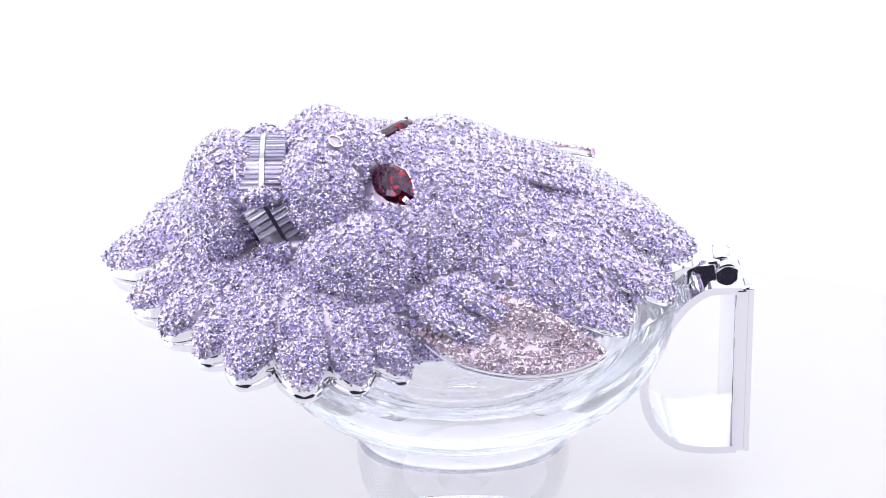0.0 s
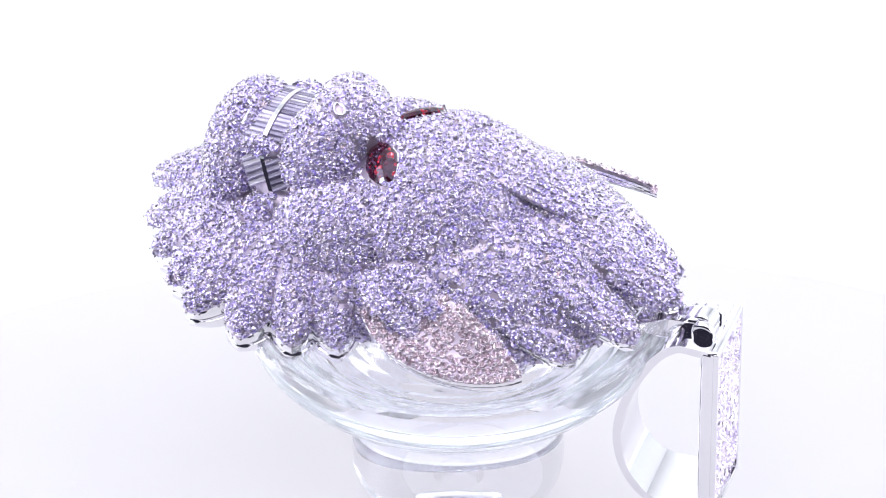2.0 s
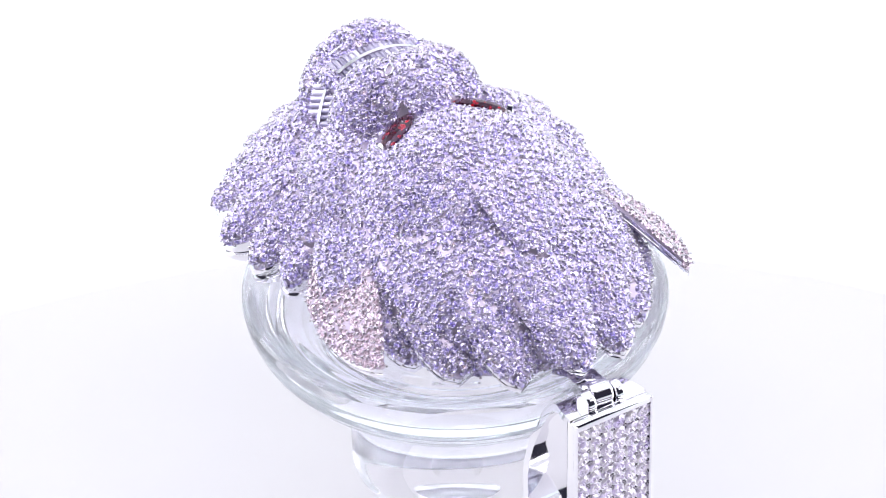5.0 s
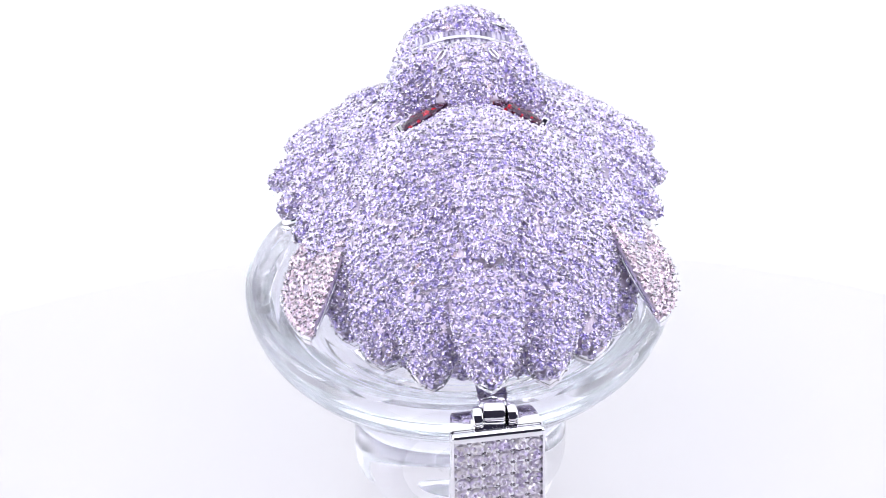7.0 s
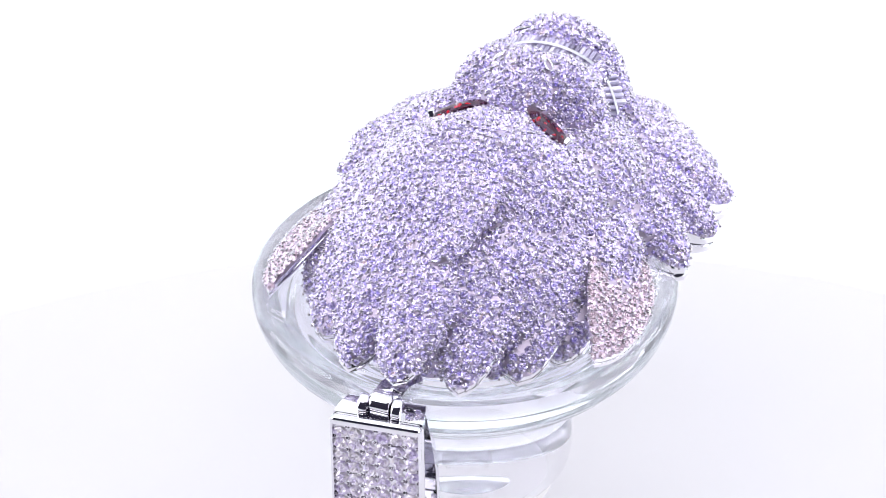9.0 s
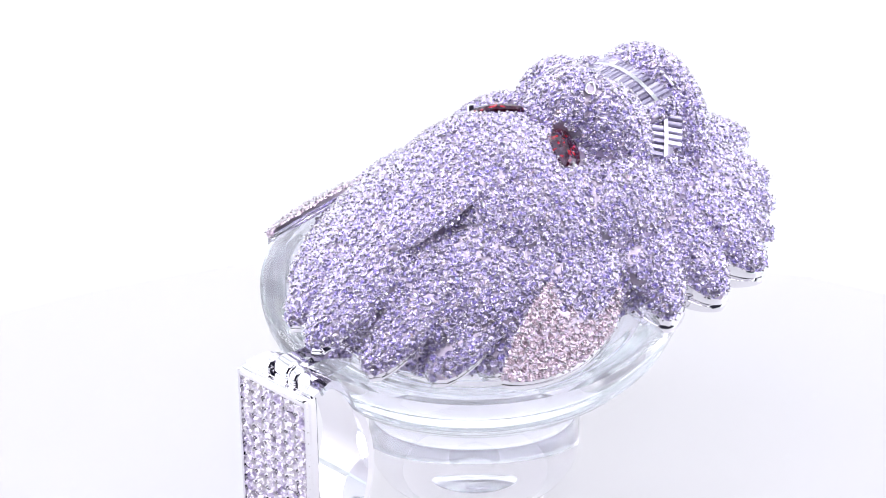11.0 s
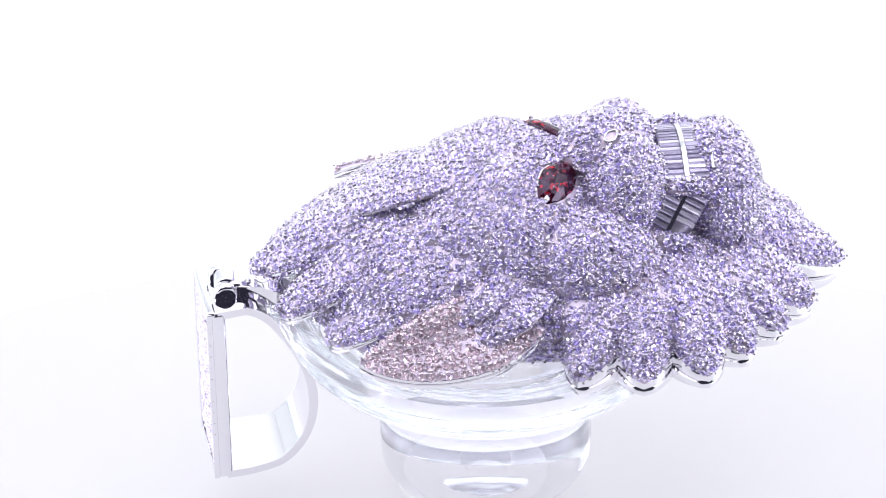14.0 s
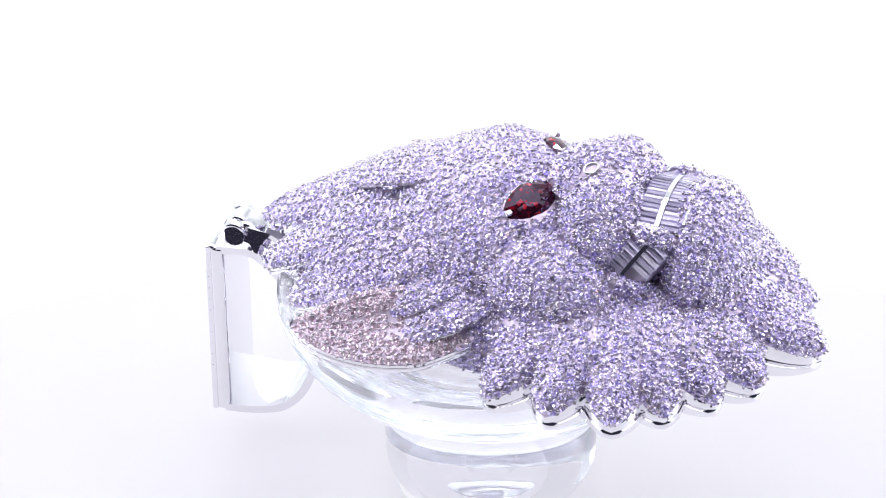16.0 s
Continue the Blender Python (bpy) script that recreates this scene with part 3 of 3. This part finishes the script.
def arch(phi, out=0.0, dx=0.0):
    """A point on the curve of the open mouth; phi in degrees from the top."""
    a = radians(phi)
    back = max(0.0, abs(phi) - 38) / 42
    return Vector((-21.6 + 4.6 * back + dx, (9.6 + out) * math.sin(a), 1.6 + (10.6 + out) * math.cos(a)))


def baguette_mesh():
    bm = bmesh.new()
    lx, ly, h = 1.12, 0.30, 0.26
    ring = [bm.verts.new((sx * lx, sy * ly, 0)) for sx, sy in ((-1, -1), (1, -1), (1, 1), (-1, 1))]
    mid = [bm.verts.new((v.co.x * 0.88, v.co.y * 0.60, h)) for v in ring]
    top = [bm.verts.new((v.co.x * 0.72, v.co.y * 0.16, h * 0.9)) for v in ring]
    low = [bm.verts.new((v.co.x, v.co.y, -0.5)) for v in ring]
    for a, b in ((ring, mid), (mid, top), (low, ring)):
        for k in range(4):
            bm.faces.new((a[k], a[(k + 1) % 4], b[(k + 1) % 4], b[k]))
    bm.faces.new(top)
    bm.faces.new(low[::-1])
    bmesh.ops.scale(bm, vec=(MM, MM, MM), verts=bm.verts)
    return from_bm("tooth", bm, M_BAGUETTE)


def teeth():
    def gum_fn(u, v):
        phi = -78 + 156 * u
        c = arch(phi, -1.6)
        a = 2 * math.pi * v
        r = Vector((0, math.sin(radians(phi)), math.cos(radians(phi))))
        return c + Vector((2.7, 0, 0)) * math.cos(a) + r * 1.6 * math.sin(a)
    gum = Form("gum", gum_fn, True, 40, 14, stones=False, label="polished metal band behind the teeth")
    gum.object.data.materials[0] = M_SEAT
    me = baguette_mesh()
    for phi in [k * 3.3 for k in range(-24, 25)]:
        if 30 < abs(phi) < 42 or abs(phi) > 59:
            continue
        for dx in (-1.32, 1.32):
            a, b = arch(phi - 1, 0.1, dx), arch(phi + 1, 0.1, dx)
            r = Vector((0, math.sin(radians(phi)), math.cos(radians(phi))))
            t = (b - a).normalized()
            x = t.cross(r).normalized()
            r = x.cross(t)
            m = Matrix((x, t, r)).transposed().to_4x4()
            m.translation = arch(phi, 0.1, dx) * MM
            part("tooth", me, PENDANT).matrix_basis = m
    part("lip_rim", tube("lip_rim", [arch(-27 + 54 * k / 24, 0.75, -2.75) for k in range(25)], 0.2, M_METAL), PENDANT, "polished metal edge of the lower lip")
    for s in (-1, 1):
        c = arch(36 * s, -1.0)
        blob("lip_corner", arch(67 * s, -1.9), (3.4, 1.7, 2.4), (-67 * s, 0, 0), nu=12, nv=14)
        blob("fang", c, (2.9, 1.2, 2.2), (-36 * s, 0, 0), nu=12, nv=14)
    for lo, hi in ((-30, 30), (42, 60), (-60, -42)):
        bm = bmesh.new()
        rows = []
        for k in range(13):
            phi = lo + (hi - lo) * k / 12
            rows.append([bm.verts.new(arch(phi, o, dx) * MM) for o, dx in ((-0.6, -0.30), (0.5, -0.24), (0.5, 0.24), (-0.6, 0.30))])
        for a, b in zip(rows, rows[1:]):
            for k in range(4):
                bm.faces.new((a[k], a[(k + 1) % 4], b[(k + 1) % 4], b[k]))
        bm.faces.new(rows[0])
        bm.faces.new(rows[-1][::-1])
        part("tooth_bar", from_bm("tooth_bar", bm, M_METAL), PENDANT, "polished metal bar between the tooth rows")


def bail():
    b = part("bail", box_mesh("bail_plate", (1.7 * MM, 9.4 * MM, 21.5 * MM), M_METAL, 0.55 * MM, (27.6 * MM, 0, -13.3 * MM), 5), PENDANT, "rectangular polished metal bail with stone-set face")
    # it hangs a little askew on its pin
    b.matrix_basis = pose(26.2 * MM, 0, 0, 0, 0, 6) @ pose(-26.2 * MM, 0, 0)
    path = [(27.6, -2.95), (25.6, -3.0), (24.0, -3.4), (22.0, -5.2), (20.0, -8.4), (18.4, -12.0), (17.6, -16.0), (18.4, -20.0), (20.8, -22.9), (24.0, -23.6), (27.4, -23.6)]
    bm = bmesh.new()
    rows = []
    for k in range(49):
        f = k / 48 * (len(path) - 1)
        i = min(int(f), len(path) - 2)
        q = [Vector((*path[min(max(j, 0), len(path) - 1)], 0)) for j in (i - 1, i, i + 1, i + 2)]
        t = f - i
        p = 0.5 * ((2 * q[1]) + (q[2] - q[0]) * t + (2 * q[0] - 5 * q[1] + 4 * q[2] - q[3]) * t * t + (3 * q[1] - q[0] - 3 * q[2] + q[3]) * t ** 3)
        d = ((q[2] - q[1]) + (q[2] - q[0]) * 0.25).normalized()
        n = Vector((-d.y, d.x, 0)) * 0.45
        half = 4.65 - 1.6 * math.sin(math.pi * k / 48) ** 1.5
        rows.append([bm.verts.new(Vector((w.x, y, w.y)) * MM) for w, y in ((p - n, -half), (p + n, -half), (p + n, half), (p - n, half))])
    for a, c in zip(rows, rows[1:]):
        for k in range(4):
            bm.faces.new((a[k], a[(k + 1) % 4], c[(k + 1) % 4], c[k]))
    bm.faces.new(rows[0])
    bm.faces.new(rows[-1][::-1])
    part("bail_loop", from_bm("bail_loop", bm, M_METAL, True), b, "curved polished metal loop")
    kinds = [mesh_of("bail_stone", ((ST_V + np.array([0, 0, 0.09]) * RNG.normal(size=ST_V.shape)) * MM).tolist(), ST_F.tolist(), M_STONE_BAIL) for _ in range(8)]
    beads = []
    for r in range(13):
        for c in range(6):
            y, z = -3.7 + 1.48 * c, -4.3 - 1.45 * r
            ob = part("bail_stone", random.choice(kinds), b)
            ob.matrix_basis = Matrix.Translation(Vector((28.44, y, z)) * MM) @ pose(0, 0, 0, 0, 90, 0) @ pose(0, 0, 0, random.gauss(0, 4), random.gauss(0, 4), random.uniform(0, 360)) @ Matrix.Diagonal((0.80, 0.80, 0.66, 1))
            for dy, dz in ((0.62, 0.73), (0.88, 0.73), (-0.62, -0.73)):
                beads.append(place((28.52, y + dy, z + dz), (1, 0, 0), random.uniform(0.12, 0.16), 0))
    part("bail_prong", joined("bail_prong", (BD_V, BD_F), beads, M_PRONG, True), b, "tiny polished metal prongs", "stuff")
    for name, size, at in (("bail_rim", (0.6, 0.24, 21.3), (28.48, -4.58, -13.3)), ("bail_rim", (0.6, 0.24, 21.3), (28.48, 4.58, -13.3)),
                           ("bail_rim", (1.1, 9.36, 1.1), (28.22, 0, -3.0)), ("bail_rim", (0.5, 8.6, 0.5), (28.45, 0, -23.75))):
        part(name, box_mesh(name, [v * MM for v in size], M_METAL, (0.42 if size[2] == 1.1 else 0.11) * MM, [v * MM for v in at], 5), b, "narrow polished edge of the bail face")
    # hinge: a tab under the last lock, a pin and two lugs
    bm = bmesh.new()
    tab = [(18.5, -3.2), (22.5, -2.3), (24.6, -1.2), (25.8, -1.1), (25.8, -2.8), (24.2, -4.2), (21.5, -4.6), (18.5, -4.4)]
    ends = [[bm.verts.new(Vector((x, y, z)) * MM) for x, z in tab] for y in (-1.5, 1.5)]
    for k in range(len(tab)):
        k2 = (k + 1) % len(tab)
        bm.faces.new((ends[0][k], ends[0][k2], ends[1][k2], ends[1][k]))
    bm.faces.new(ends[0])
    bm.faces.new(ends[1][::-1])
    bmesh.ops.bevel(bm, geom=bm.edges[:], offset=0.45 * MM, segments=4, profile=0.5, affect="EDGES")
    part("hinge_tab", from_bm("hinge_tab", bm, M_METAL, True), PENDANT, "polished metal hinge tab")

    def barrel(name, y, w, r, x, z):
        h = w / 2
        me = lathe(name, [(0, -h), (r - 0.42, -h), (r - 0.30, -h), (r - 0.10, -h + 0.10), (r, -h + 0.30), (r, -h + 0.36), (r, h - 0.36), (r, h - 0.30), (r - 0.10, h - 0.10), (r - 0.30, h), (r - 0.42, h), (0, h)], M_METAL, 40)
        me.transform(Matrix.Translation(Vector((x, y, z)) * MM) @ Matrix.Rotation(radians(90), 4, "X"))
        return me
    part("hinge_knuckle", barrel("hinge_knuckle", 0, 2.3, 1.25, 26.0, -2.0), PENDANT, "round polished hinge knuckle")
    for s in (-1, 1):
        part("hinge_lug", barrel("hinge_lug", 1.75 * s, 1.1, 1.25, 26.3, -2.2), b, "round polished hinge lug")


teeth()
back_plate()
eyes()
nostrils()
bail()
lay_stones()


def motions():
    turned = [(0.0, 0.0), (2.5, 0.2), (4.7, 0.0), (7.0, 0.4), (9.0, 0.2), (11.3, -0.3), (13.0, -0.4), (14.5, -0.6), (16.0, -1.0)]
    rows = []
    for k in range(161):
        t = k / 10
        slack = float(np.interp(t, [a for a, _ in turned], [b for _, b in turned]))
        rows.append((t, pose(0, 0, 0, 0, 0, TURN_RATE * t + slack)))
    walk(PENDANT, [(t, m @ pose(0, 0.4 * MM, 0)) for t, m in rows])
    for ob in (STAND, TURNTABLE):
        walk(ob, rows)


motions()
